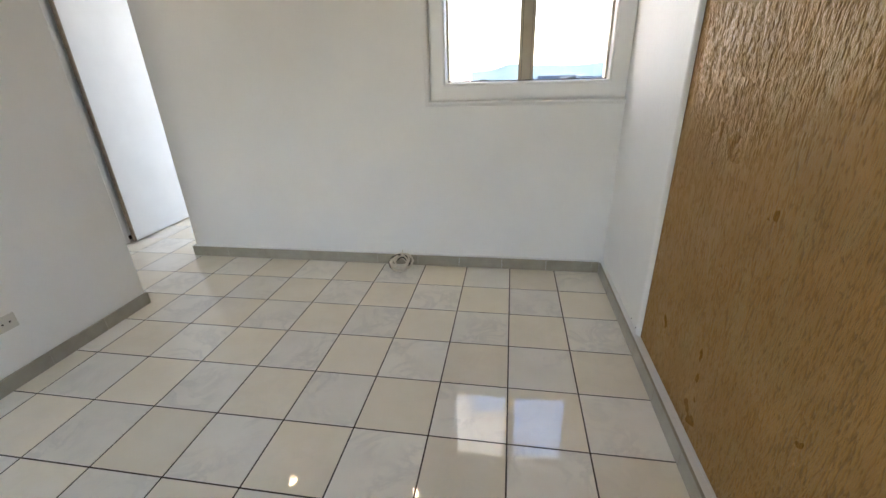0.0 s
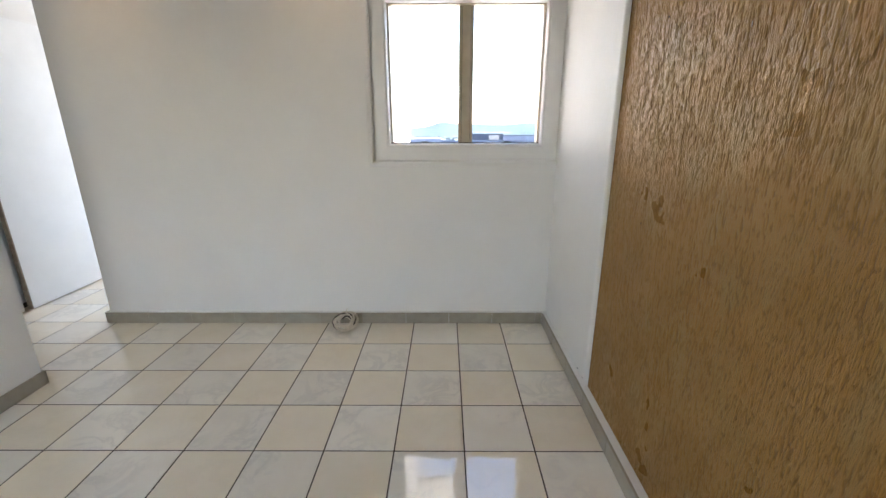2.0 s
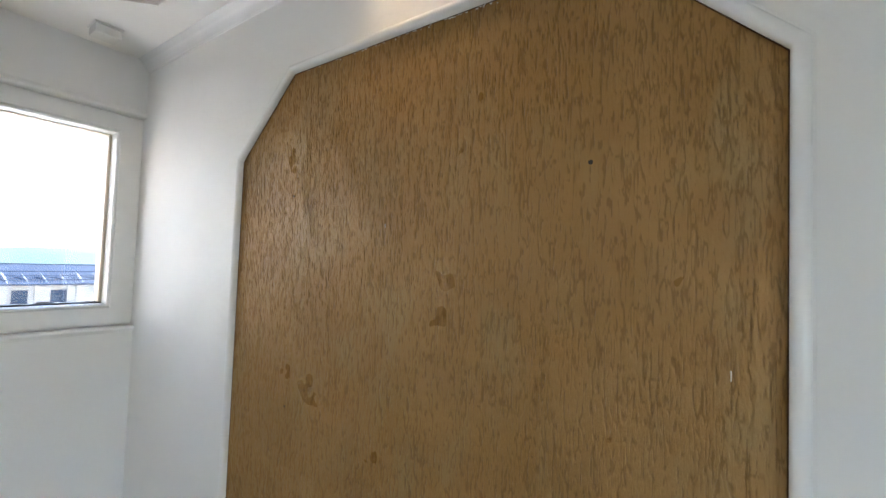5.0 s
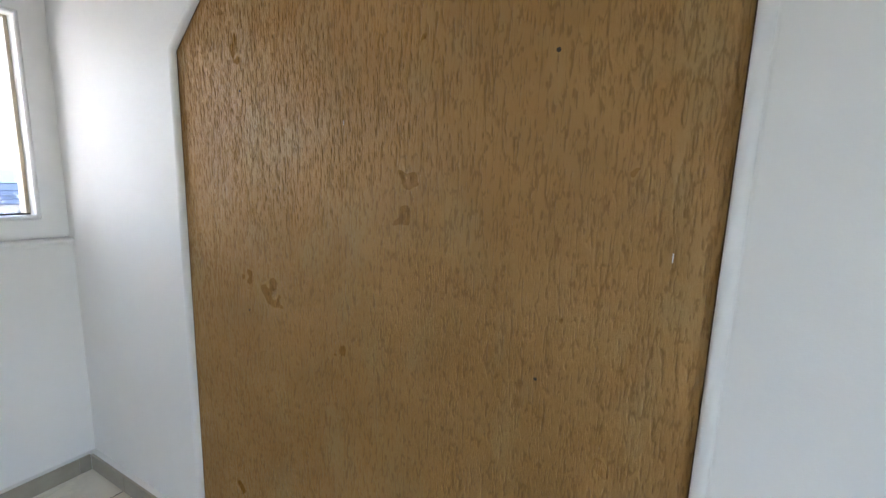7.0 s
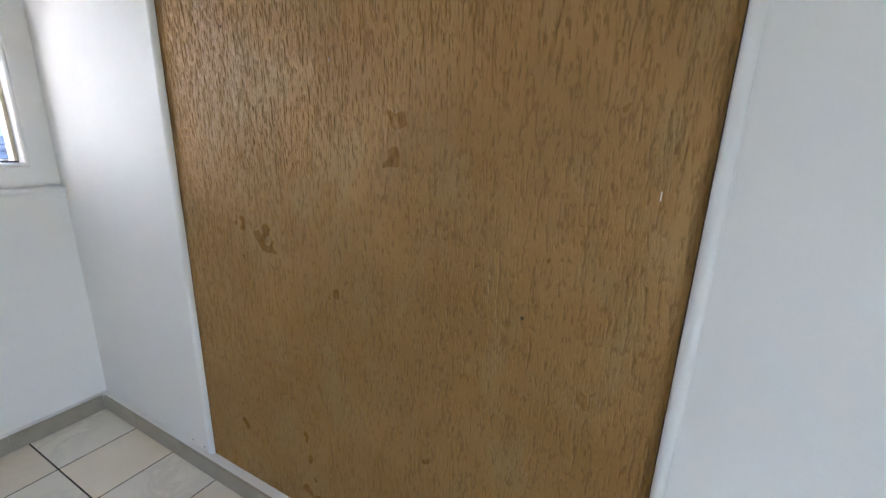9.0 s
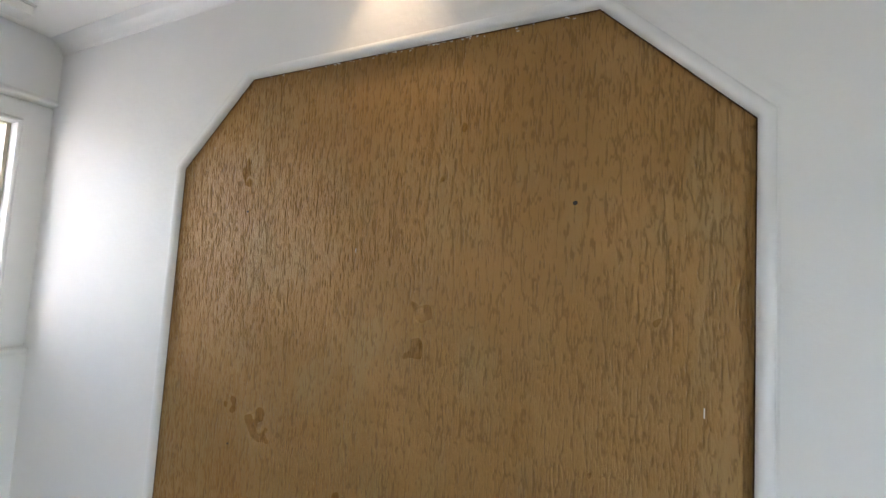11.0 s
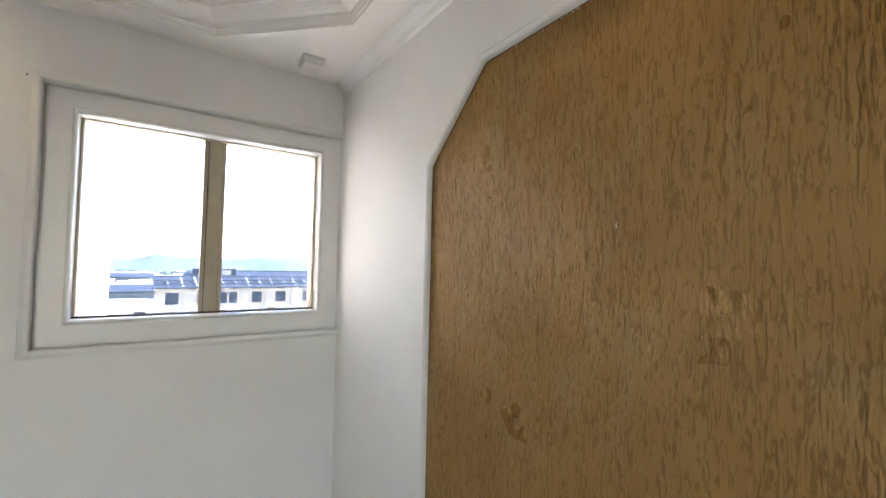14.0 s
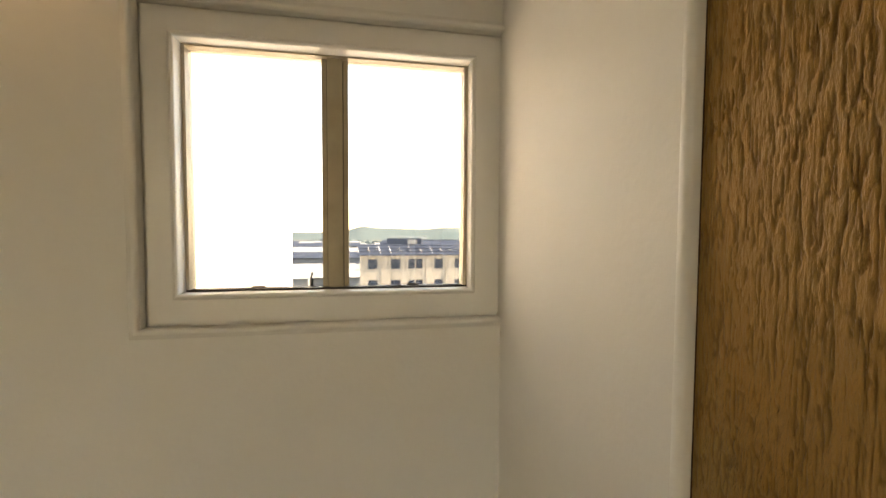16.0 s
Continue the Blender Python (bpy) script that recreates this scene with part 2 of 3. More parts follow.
def mitres(points, closed=True):
    """Outward mitre vectors of a polygon in a plane, given as 2D points in anticlockwise order."""
    out = []
    cnt = len(points)
    for k in range(cnt):
        p = Vector(points[k])
        a = Vector(points[k - 1]) if closed or k > 0 else None
        c = Vector(points[(k + 1) % cnt]) if closed or k < cnt - 1 else None
        n1 = (p - a).normalized() if a is not None else None
        n2 = (c - p).normalized() if c is not None else None
        n1 = n1 or n2
        n2 = n2 or n1
        n1, n2 = Vector((n1.y, -n1.x)), Vector((n2.y, -n2.x))
        m = (n1 + n2).normalized()
        out.append(m / max(0.3, m.dot(n1)))
    return out


XW, YW, ZC = 0.328, 0.330, 2.435
XL, YB = -2.575, -4.2
SX0, SX1, SZ0, SZ1 = -0.741, 0.219, 1.238, 2.049

# window wall
wall_a = block("wall_north", [
    (-2.80, -0.845, YW, 0.367, 0, 2.7),
    (-0.845, XW, YW, 0.367, 0, 1.132), (-0.845, XW, YW, 0.367, 2.149, 2.7),
    (-2.80, SX0 - 0.003, 0.368, 0.50, 0, 2.7), (SX1 + 0.003, 0.46, 0.368, 0.50, 0, 2.7),
    (SX0 - 0.003, SX1 + 0.003, 0.368, 0.50, 0, SZ0 - 0.003), (SX0 - 0.003, SX1 + 0.003, 0.368, 0.50, SZ1 + 0.003, 2.7)], paint, kind="structure")


def polygon_wall(bm, outer, inner, x0, x1):
    """A slab between x0 and x1 in the y-z plane, with a hole whose foot lies on the outer rim."""
    pts = outer + inner
    a = [bm.verts.new((x0, y, z)) for y, z in pts]
    c = [bm.verts.new((x1, y, z)) for y, z in pts]
    f1, f2 = bm.faces.new(a), bm.faces.new(c[::-1])
    for k in range(len(pts)):
        q = (k + 1) % len(pts)
        bm.faces.new((a[k], c[k], c[q], a[q]))
    bm.normal_update()
    bmesh.ops.triangulate(bm, faces=[f1, f2])


ARCH = [(-0.557, 0.0), (-0.557, 1.836), (-0.846, 2.106), (-1.864, 2.108), (-2.138, 1.842), (-2.138, 0.0)]
bm = bmesh.new()
polygon_wall(bm, [(YB, 0), (YB, 2.7), (0.50, 2.7), (0.50, 0)], ARCH, XW, PX - 0.002)
wall_east = tagged(part("wall_east", bm, paint), kind="structure")
block("wall_east_core", [(0.355, 0.5, YB, 0.367, 0, 2.7)], paint, kind="structure")


def grain(gen, ys, zs, cell_y, cell_z):
    """Smooth random field of about -1..1 with cells of the given size in metres."""
    fy, fz = (ys - ys[0]) / cell_y, (zs - zs[0]) / cell_z
    grid = gen.uniform(-1, 1, (int(fz[-1]) + 2, int(fy[-1]) + 2))
    iy, iz = fy.astype(int), fz.astype(int)
    ty, tz = fy - iy, fz - iz
    ty, tz = ty * ty * (3 - 2 * ty), (tz * tz * (3 - 2 * tz))[:, None]
    r0 = grid[iz][:, iy] * (1 - ty) + grid[iz][:, iy + 1] * ty
    r1 = grid[iz + 1][:, iy] * (1 - ty) + grid[iz + 1][:, iy + 1] * ty
    return r0 * (1 - tz) + r1 * tz


def scraped_panel():
    """One sheet of plaster with its upright scratches cut into it."""
    gen = np.random.default_rng(5)
    ys, zs = np.arange(-2.155, -0.529, 0.00125), np.arange(0.0, 2.126, 0.0055)
    patch = grain(gen, ys, zs, 0.16, 0.11) * 0.55 + grain(gen, ys, zs, 0.05, 0.06) * 0.45
    cut = np.zeros((len(zs), len(ys)))
    for cell_y, cell_z, wide in ((0.0062, 0.060, 0.115), (0.0050, 0.042, 0.125)):
        worm = grain(gen, ys, zs, cell_y, cell_z) * 0.75 + grain(gen, ys, zs, cell_y * 0.55, cell_z * 0.4) * 0.18
        gate = np.clip(grain(gen, ys, zs, 0.010, 0.036) * 2.2 + 0.8 - np.clip(patch, -0.3, 0.4) * 1.3, 0.25, 1)
        cut = np.maximum(cut, np.clip(1.15 - np.abs(worm) / wide, 0, 1) * gate)
    nick = grain(gen, ys, zs, 0.0042, 0.024) * 0.8 + grain(gen, ys, zs, 0.0034, 0.012) * 0.3
    cut = np.maximum(cut, np.clip((nick - 0.42 + patch * 0.15) / 0.25, 0, 1))
    swell = grain(gen, ys, zs, 0.018, 0.04) * 0.5 + grain(gen, ys, zs, 0.008, 0.017) * 0.45
    depth = 0.0005 + 0.0025 * cut + 0.00045 * swell
    ny, nz = len(ys), len(zs)
    co = np.empty((nz, ny, 3))
    co[..., 0], co[..., 1], co[..., 2] = PX + np.clip(depth, -0.001, 0.0045), ys[None, :], zs[:, None]
    k = (np.arange(nz - 1)[:, None] * ny + np.arange(ny - 1)[None, :]).ravel()
    quads = np.stack([k, k + ny, k + ny + 1, k + 1], axis=1).ravel()
    me = bpy.data.meshes.new("wall_panel")
    me.vertices.add(nz * ny)
    me.vertices.foreach_set("co", co.ravel())
    me.loops.add(len(quads))
    me.loops.foreach_set("vertex_index", quads.astype(np.int32))
    me.polygons.add(len(k))
    me.polygons.foreach_set("loop_start", (np.arange(len(k)) * 4).astype(np.int32))
    me.polygons.foreach_set("loop_total", np.full(len(k), 4, dtype=np.int32))
    me.update(calc_edges=True)
    me.polygons.foreach_set("use_smooth", [True] * len(k))
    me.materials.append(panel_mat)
    return me


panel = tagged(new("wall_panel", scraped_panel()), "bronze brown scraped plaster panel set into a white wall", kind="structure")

# trim round the panel
trim_profile = [(-0.002, PX - 0.0008), (-0.002, 0.326), (0.001, 0.3205), (0.007, 0.3165), (0.013, 0.316), (0.019, 0.3185), (0.023, 0.3235), (0.0245, XW + 0.001)]
pts = [(y, z) for y, z in ARCH][::-1]
pts[0], pts[-1] = (-2.138, 0.081), (-0.557, 0.081)
ms = mitres([Vector(p) for p in pts], closed=False)
side = 1 if (ms[0].x < 0) else -1
bm = bmesh.new()
path = [((0, p[0], p[1]), (0, side * m.x, side * m.y), (1, 0, 0)) for p, m in zip(pts, ms)]
sweep(bm, path, trim_profile, closed=False)
trim = tagged(part("trim", bm, gloss_white, smooth=True), "white painted rounded moulding framing the bronze panel", kind="structure")

bm = bmesh.new()
sweep(bm, path, [(-0.0042, PX - 0.0004), (-0.0038, PX - 0.0012), (-0.0015, PX - 0.0012)], closed=False)
tagged(part("trim_joint", bm, joint_mat), "dark brown stained joint between moulding and bronze panel", kind="structure")

bm = bmesh.new()
lip = [(0.027, XW + 0.001), (0.029, XW - 0.0006), (0.045, XW - 0.0008), (0.062, XW + 0.0003)]
sweep(bm, path[:3], lip, closed=False)
tagged(part("trim_filler", bm, paint), "feathered plaster filler beside the moulding", kind="structure")
rngd = random.Random(9)
bm = bmesh.new()
for k in range(46):
    y = rngd.uniform(-1.62, -1.05) if k < 30 else rngd.uniform(-1.86, -0.86)
    z = 2.106 - abs(rngd.gauss(0, 0.0035)) - 0.002
    m = Matrix.Translation((PX - 0.0004, y, z)) @ Matrix.Diagonal((0.0012, rngd.uniform(0.002, 0.006), rngd.uniform(0.0008, 0.0018), 1))
    bmesh.ops.create_icosphere(bm, subdivisions=1, radius=1, matrix=m)
tagged(part("filler_crumbs", bm, paint), "white filler crumbs along the top edge of the bronze panel", kind="stuff")

# other walls
block("wall_west", [(XL - 0.13, XL, YB, -0.438, 0, 2.7)], paint, kind="structure")
# Unseen closing wall; the opening in it is assumed, to let in light.
block("wall_south_and_sunshade", [(-3.8, -2.3, YB - 0.15, YB, 0, 2.7), (-1.3, 0.5, YB - 0.15, YB, 0, 2.7), (-2.3, -1.3, YB - 0.15, YB, 2.15, 2.7),
    # Side wall and slab added outside to keep the sun out.
    (-0.5, -0.35, YB - 1.6, YB - 0.151, -0.1, 2.7), (-2.6, -0.5, YB - 1.6, YB - 0.151, 2.2, 2.4)], paint, kind="structure")
DX = -3.60
block("corridor_walls_and_light_block", [
    (DX - 0.15, DX, -2.0, 0.44, 0, 2.7), (DX - 0.15, DX, 1.24, 3.0, 0, 2.7), (DX - 0.15, DX, 0.44, 1.24, 2.12, 2.7),
    # Unseen block added behind the door to stop light leaking past the leaf.
    (DX - 0.4, DX - 0.151, 0.2, 1.5, 0, 2.7),
    (-2.80, -2.65, 0.50, 3.0, 0, 2.7),
    (DX - 0.15, -2.65, 3.0, 3.15, 2.15, 2.7), (DX - 0.15, XL - 0.131, -2.15, -2.0, 0, 2.7)], paint, kind="structure")

# ceiling with the raised tray
TR = [(0.143, -0.245), (-0.297, 0.187), (-2.0, 0.187), (-2.40, -0.245), (-2.40, -3.63), (-2.0, -4.07), (-0.297, -4.07), (0.143, -3.63)]
outer_c = [(0.5, -4.35), (0.5, 0.5), (-2.65, 0.5), (-2.65, 3.15), (-3.76, 3.15), (-3.76, -4.35)]
bm = bmesh.new()


def flat_with_hole(bm, outer, hole, z):
    vo = [bm.verts.new((x, y, z)) for x, y in outer]
    vh = [bm.verts.new((x, y, z)) for x, y in hole]
    es = [bm.edges.new((vo[k], vo[(k + 1) % len(vo)])) for k in range(len(vo))]
    es += [bm.edges.new((vh[k], vh[(k + 1) % len(vh)])) for k in range(len(vh))]
    bmesh.ops.triangle_fill(bm, edges=es, use_beauty=True)


flat_with_hole(bm, outer_c, TR, ZC)
mt = mitres([Vector(p) for p in TR])
sgn = 1 if mt[0].x < 0 else -1
tray_profile = [(0.0, 0.0), (0.0, 0.010), (0.007, 0.0105), (0.007, 0.032), (0.014, 0.0325), (0.014, 0.046), (0.020, 0.048), (0.034, 0.051), (0.050, 0.058),
                (0.062, 0.068), (0.070, 0.080), (0.078, 0.0805), (0.078, 0.094), (0.086, 0.0945), (0.086, 0.120), (0.090, 0.120)]
tp = [((p[0], p[1], ZC), (sgn * m.x, sgn * m.y, 0), (0, 0, 1)) for p, m in zip(TR, mt)]
rings = sweep(bm, tp, tray_profile)
bm.faces.new([r[-1] for r in rings])
sweep(bm, tp, [(0.318, 0.1195), (0.318, 0.108), (0.323, 0.104), (0.335, 0.104), (0.340, 0.108), (0.340, 0.1195)])
cuboid(bm, -3.76, 0.5, -4.35, 0.5, 2.70, 2.85)
cuboid(bm, -3.76, -2.65, 0.5, 3.15, 2.70, 2.85)
ceiling = tagged(part("ceiling", bm, ceiling_paint), "white plaster ceiling with a raised octagonal tray and moulded rim", kind="structure")

# cornice on the panel wall
bm = bmesh.new()
corn = [(0.0, -0.056), (0.004, -0.055), (0.006, -0.051), (0.006, -0.044), (0.011, -0.043), (0.013, -0.034), (0.019, -0.026), (0.027, -0.021),
        (0.033, -0.018), (0.034, -0.012), (0.040, -0.011), (0.042, -0.006), (0.048, -0.005), (0.049, 0.0)]
sweep(bm, [((XW, YW, ZC), (-1, 0, 0), (0, 0, 1)), ((XW, YB, ZC), (-1, 0, 0), (0, 0, 1))], corn, closed=False)
tagged(part("cornice", bm, gloss_white, smooth=True), "white plaster cornice", kind="structure")

# skirting
SK = 0.079
baseboard = tagged(new("baseboard"), "taupe ceramic skirting tiles", kind="structure")


def skirting(x0, y0, dx, dy, length, thick):
    """Tiles from (x0, y0) along (dx, dy); thick is laid to the left of the way."""
    d = 0.0
    while d < length - 0.01:
        run = min(0.303, length - d)
        bm = bmesh.new()
        cuboid(bm, 0, run, 0, thick, 0.001, SK)
        rounded(bm, 0.0012, 1)
        ob = part("skirting_tile", bm, base_mat, baseboard)
        ob.matrix_world = Matrix.Translation((x0 + dx * d, y0 + dy * d, rng0.uniform(-0.0006, 0.0))) @ Matrix.Rotation(math.atan2(dy, dx), 4, "Z")
        d += 0.305


rng0 = random.Random(3)
skirting(-2.802, 0.286, 1, 0, 3.094, 0.011)
skirting(-2.803, 0.9, 0, -1, 0.604, -0.011)
skirting(0.292, 0.285, 0, -1, 4.4, 0.011)
skirting(XL + 0.012, -0.4251, 0, -1, 3.7, -0.011)
skirting(XL - 0.13, -0.425, 1, 0, 0.142, -0.011)
block("skirting_ledge", [(-2.80, 0.302, 0.298, YW - 0.0005, 0.0, SK - 0.003), (0.304, XW - 0.0005, YB, YW - 0.001, 0.0, SK - 0.003), (XW, PX - 0.0005, -2.137, -0.558, 0.0, SK - 0.003)], paint, kind="structure", bevel=0.001)

floor = block("floor", [(-3.76, 0.5, -4.35, 0.5, -0.15, -0.0014), (-3.76, -2.65, 0.5, 3.15, -0.15, -0.0014)], grout, kind="structure")

# window
window = tagged(new("window_1"), "white framed sliding window with two panes and champagne aluminium stiles", kind="structure")
window.location = (-0.26, 0.4, SZ0)


def child(ob):
    ob.matrix_parent_inverse = Matrix.Translation(-ob.parent.location)
    return ob


def ring_path(x0, x1, z0, z1, y):
    return [((x0, y, z0), (-1, 0, -1), (0, -1, 0)), ((x1, y, z0), (1, 0, -1), (0, -1, 0)), ((x1, y, z1), (1, 0, 1), (0, -1, 0)), ((x0, y, z1), (-1, 0, 1), (0, -1, 0))]


bm = bmesh.new()
right_gap = XW - SX1 - 0.001
left_gap = -0.838 - SX0
prof_in = [(0.0, -0.09), (0.0, 0.004), (0.002, 0.009), (0.007, 0.012), (0.013, 0.010), (0.017, 0.004), (0.019, 0.0)]
sweep(bm, ring_path(SX0, SX1, SZ0, SZ1, 0.353), prof_in)
x0, x1, z0, z1 = SX0 - 0.019, SX1 + 0.019, SZ0 - 0.019, SZ1 + 0.019
X0, X1, Z0, Z1 = -0.830, XW - 0.001, 1.146, 2.138
for bx in ((X0, x0, Z0, Z1), (x1, X1, Z0, Z1), (x0, x1, Z0, z0), (x0, x1, z1, Z1)):
    cuboid(bm, bx[0], bx[1], 0.353, 0.367, bx[2], bx[3])
casing = child(part("window_casing", bm, gloss_white, window, "white painted window casing with a rounded bead"))

bm = bmesh.new()
mo = [(0.0, 0.0), (0.001, 0.010), (0.006, 0.016), (0.014, 0.016), (0.020, 0.010), (0.022, 0.006), (0.029, 0.006), (0.031, 0.0)]
mp = [((XW, YW, 1.1315), (0, 0, -1), (0, -1, 0)), ((-0.8455, YW, 1.1315), (-1, 0, -1), (0, -1, 0)), ((-0.8455, YW, 2.1495), (-1, 0, 1), (0, -1, 0)), ((XW, YW, 2.1495), (0, 0, 1), (0, -1, 0))]
sweep(bm, mp, mo, closed=False)
child(part("window_moulding", bm, paint, window, "thin white moulding round the window casing", smooth=True))


def rail(name, boxes, mat=alu, label=""):
    return child(block(name, boxes, mat, window, label, bevel=0.0008))


G0, G1, H0, H1 = -0.729, 0.205, 1.2445, 2.043
rail("window_frame", [(SX0 + 0.001, G0, 0.40, 0.46, SZ0, SZ1), (G1, SX1 - 0.001, 0.40, 0.46, SZ0, SZ1), (G0, G1, 0.40, 0.46, H1, SZ1 - 0.001)], alu_lit)
rail("window_track", [(SX0 + 0.002, SX1 - 0.002, 0.399, 0.44, SZ0 - 0.003, H0)], dark, "black rubber sill track")
rail("sash_stile", [(-0.283, -0.231, 0.412, 0.430, H0, H1)])
rail("sash_stile", [(-0.303, -0.286, 0.424, 0.450, H0, H1)])
rail("sash_stile", [(-0.228, -0.212, 0.424, 0.450, H0, H1)])
# Dark backing added so the gaps between stiles read as shaded lines.
rail("sash_gap_backing", [(-0.2855, -0.2835, 0.431, 0.449, H0, H1), (-0.2305, -0.2285, 0.431, 0.449, H0, H1), (-0.302, -0.213, 0.4505, 0.4545, H0, H1)], dark, "dark backing behind the gaps between the stiles")
for gx0, gx1 in ((G0, -0.303), (-0.212, G1)):
    pane = child(block("pane", [(gx0, gx1, 0.436, 0.440, H0, H1)], glass, window, "clear glass"))
    pane.visible_shadow = False
for lx in (-0.52, 0.02):
    rail("catch", [(lx - 0.022, lx + 0.022, 0.428, 0.436, H0, H0 + 0.006)], dark, "small dark sash catch")

# door in the corridor
door = tagged(new("door_1"), "plain white painted flush door in a pale frame", kind="structure")
door.location = (DX, 0.5, 0)
leaf = child(block("door_leaf", [(DX + 0.03, DX + 0.065, 0.502, 1.22, 0.012, 2.09)], door_mat, door, bevel=0.002))
child(block("door_frame", [(DX - 0.149, DX + 0.012, 0.442, 0.482, 0, 2.118), (DX - 0.149, DX + 0.012, 1.225, 1.239, 0, 2.118), (DX - 0.149, DX + 0.012, 0.482, 1.225, 2.098, 2.118)], gloss_white, door, bevel=0.002))
child(block("door_edge", [(DX + 0.031, DX + 0.064, 0.492, 0.5015, 0.014, 2.088)], raw_wood, door, "scuffed bare wooden edge", bevel=0.001))
child(block("lock_plate", [(DX + 0.034, DX + 0.060, 0.4905, 0.4918, 0.98, 1.12)], brown_metal, door, "tarnished metal lock plate", bevel=0.0004))

# ceiling fittings
for lx, ly in LAMPS:
    lamp = tagged(new("downlight"), "round recessed ceiling downlight with glowing bulb and brass ring", "ceiling light", "ceiling downlights")
    lamp.location = (lx, ly, ZC)
    bm = bmesh.new()
    ringp = [(0.046, -0.0005), (0.045, -0.004), (0.041, -0.006), (0.034, -0.005), (0.027, -0.002)]
    vs = []
    for k in range(32):
        ang = k * math.tau / 32
        vs.append([bm.verts.new((r * math.cos(ang), r * math.sin(ang), z)) for r, z in ringp])
    for k in range(32):
        for q in range(4):
            bm.faces.new((vs[k][q], vs[k][q + 1], vs[(k + 1) % 32][q + 1], vs[(k + 1) % 32][q]))
    part("ring", bm, brass, lamp, "brass ring", smooth=True)
    bm = bmesh.new()
    bmesh.ops.create_uvsphere(bm, u_segments=24, v_segments=10, radius=0.027, matrix=Matrix.Translation((0, 0, -0.0005)) @ Matrix.Diagonal((1, 1, 0.12, 1)))
    part("bulb", bm, bulb, lamp, "glowing frosted bulb", smooth=True)

det = tagged(new("ceiling_cap"), "small square white plastic box screwed to the ceiling above the window", "ceiling box")
block("base_plate", [(-0.05, 0.05, -0.05, 0.05, -0.007, 0)], plastic, det, bevel=0.002)
block("cover", [(-0.045, 0.045, -0.045, 0.045, -0.042, -0.0075)], plastic, det, bevel=0.004)
det.location = (0.095, 0.14, ZC)


# cable coil
def curve_mesh(name, pts, r, mat, parent=None, label=""):
    cu = bpy.data.curves.new(name, "CURVE")
    cu.dimensions, cu.bevel_depth, cu.bevel_resolution = "3D", r, 2
    sp = cu.splines.new("POLY")
    sp.points.add(len(pts) - 1)
    for pt, q in zip(sp.points, pts):
        pt.co = (*q, 1)
    tmp = bpy.data.objects.new(name, cu)
    me = bpy.data.meshes.new_from_object(tmp)
    bpy.data.objects.remove(tmp)
    me.name = name
    me.materials.clear()
    me.materials.append(mat)
    me.polygons.foreach_set("use_smooth", [True] * len(me.polygons))
    ob = new(name, me)
    ob.parent = parent
    return tagged(ob, label)


rng = random.Random(4)
coil = tagged(new("cable_coil"), "coiled white cable leaning on the grey skirting under the window wall", "cable")
coil.location = (-1.075, 0.205, 0)
for strand in range(7):
    pts = []
    ph = strand * 1.3
    tilt = 0.85 + 0.28 * math.sin(ph * 2.1)
    lean = 0.6 * math.sin(ph * 1.7)
    size = 0.057 + 0.010 * math.sin(strand * 2.4)
    for k in range(0, 40):
        ang = k * math.tau / 36 + ph
        r = size + 0.005 * math.sin(k * 0.17 + ph)
        u, v = r * 1.1 * math.cos(ang), r * 0.9 * math.sin(ang)
        pts.append((u + 0.010 * math.sin(ph), v * math.cos(tilt) + lean * u - 0.02 + 0.004 * math.sin(k * 0.21), max(0.006, 0.063 + v * math.sin(tilt) + 0.012 * math.cos(ph * 1.1))))
    curve_mesh("cable_strand", pts, 0.0052, dark if strand in (3,) else cable_mat, coil)
pts = [(0.035 * math.cos(a) + 0.01, -0.02 + 0.02 * math.sin(a), 0.06 + 0.035 * math.sin(a)) for a in [k * 0.2 for k in range(14)]]
curve_mesh("dark_core", pts, 0.005, dark, coil, "black loop inside the coil")
pts = [(0.0, 0.064, 0.125), (0.0, 0.052, 0.122), (0.004, 0.03, 0.112), (0.01, 0.01, 0.10), (0.02, 0.0, 0.09)]
curve_mesh("cable_tail", pts, 0.003, cable_mat, coil)

# sockets
sock = tagged(new("wall_socket"), "white plastic power socket on the wall above the skirting", "socket")
sock.location = (XL, -1.145, 0.31)
block("socket_plate", [(0, 0.009, -0.058, 0.058, -0.036, 0.036)], sock_mat, sock, bevel=0.002)
for oy in (-0.03, 0.0, 0.03):
    block("socket_hole", [(0.0085, 0.0096, oy - 0.004, oy + 0.004, -0.004, 0.004)], dark, sock, "dark pin hole")
plate = tagged(new("cable_outlet"), "white plastic outlet box low on the bronze panel", "socket")
plate.location = (PX, -1.74, 0.30)
block("outlet_plate", [(-0.012, 0, -0.0375, 0.0375, -0.057, 0.057)], plastic, plate, bevel=0.003)
for y, z, r in ((-1.828, 1.693, 0.005), (-0.873, 1.686, 0.0035), (-0.876, 1.0, 0.0035), (-1.828, 1.013, 0.004)):
    bm = bmesh.new()
    bmesh.ops.create_cone(bm, cap_ends=True, segments=10, radius1=r, radius2=r * 0.7, depth=0.002, matrix=Matrix.Translation((PX - 0.001, y, z)) @ Matrix.Rotation(radians(90), 4, "Y"))
    tagged(part("wall_plug", bm, dark), "small dark plugged screw hole in the bronze panel", "wall plug")

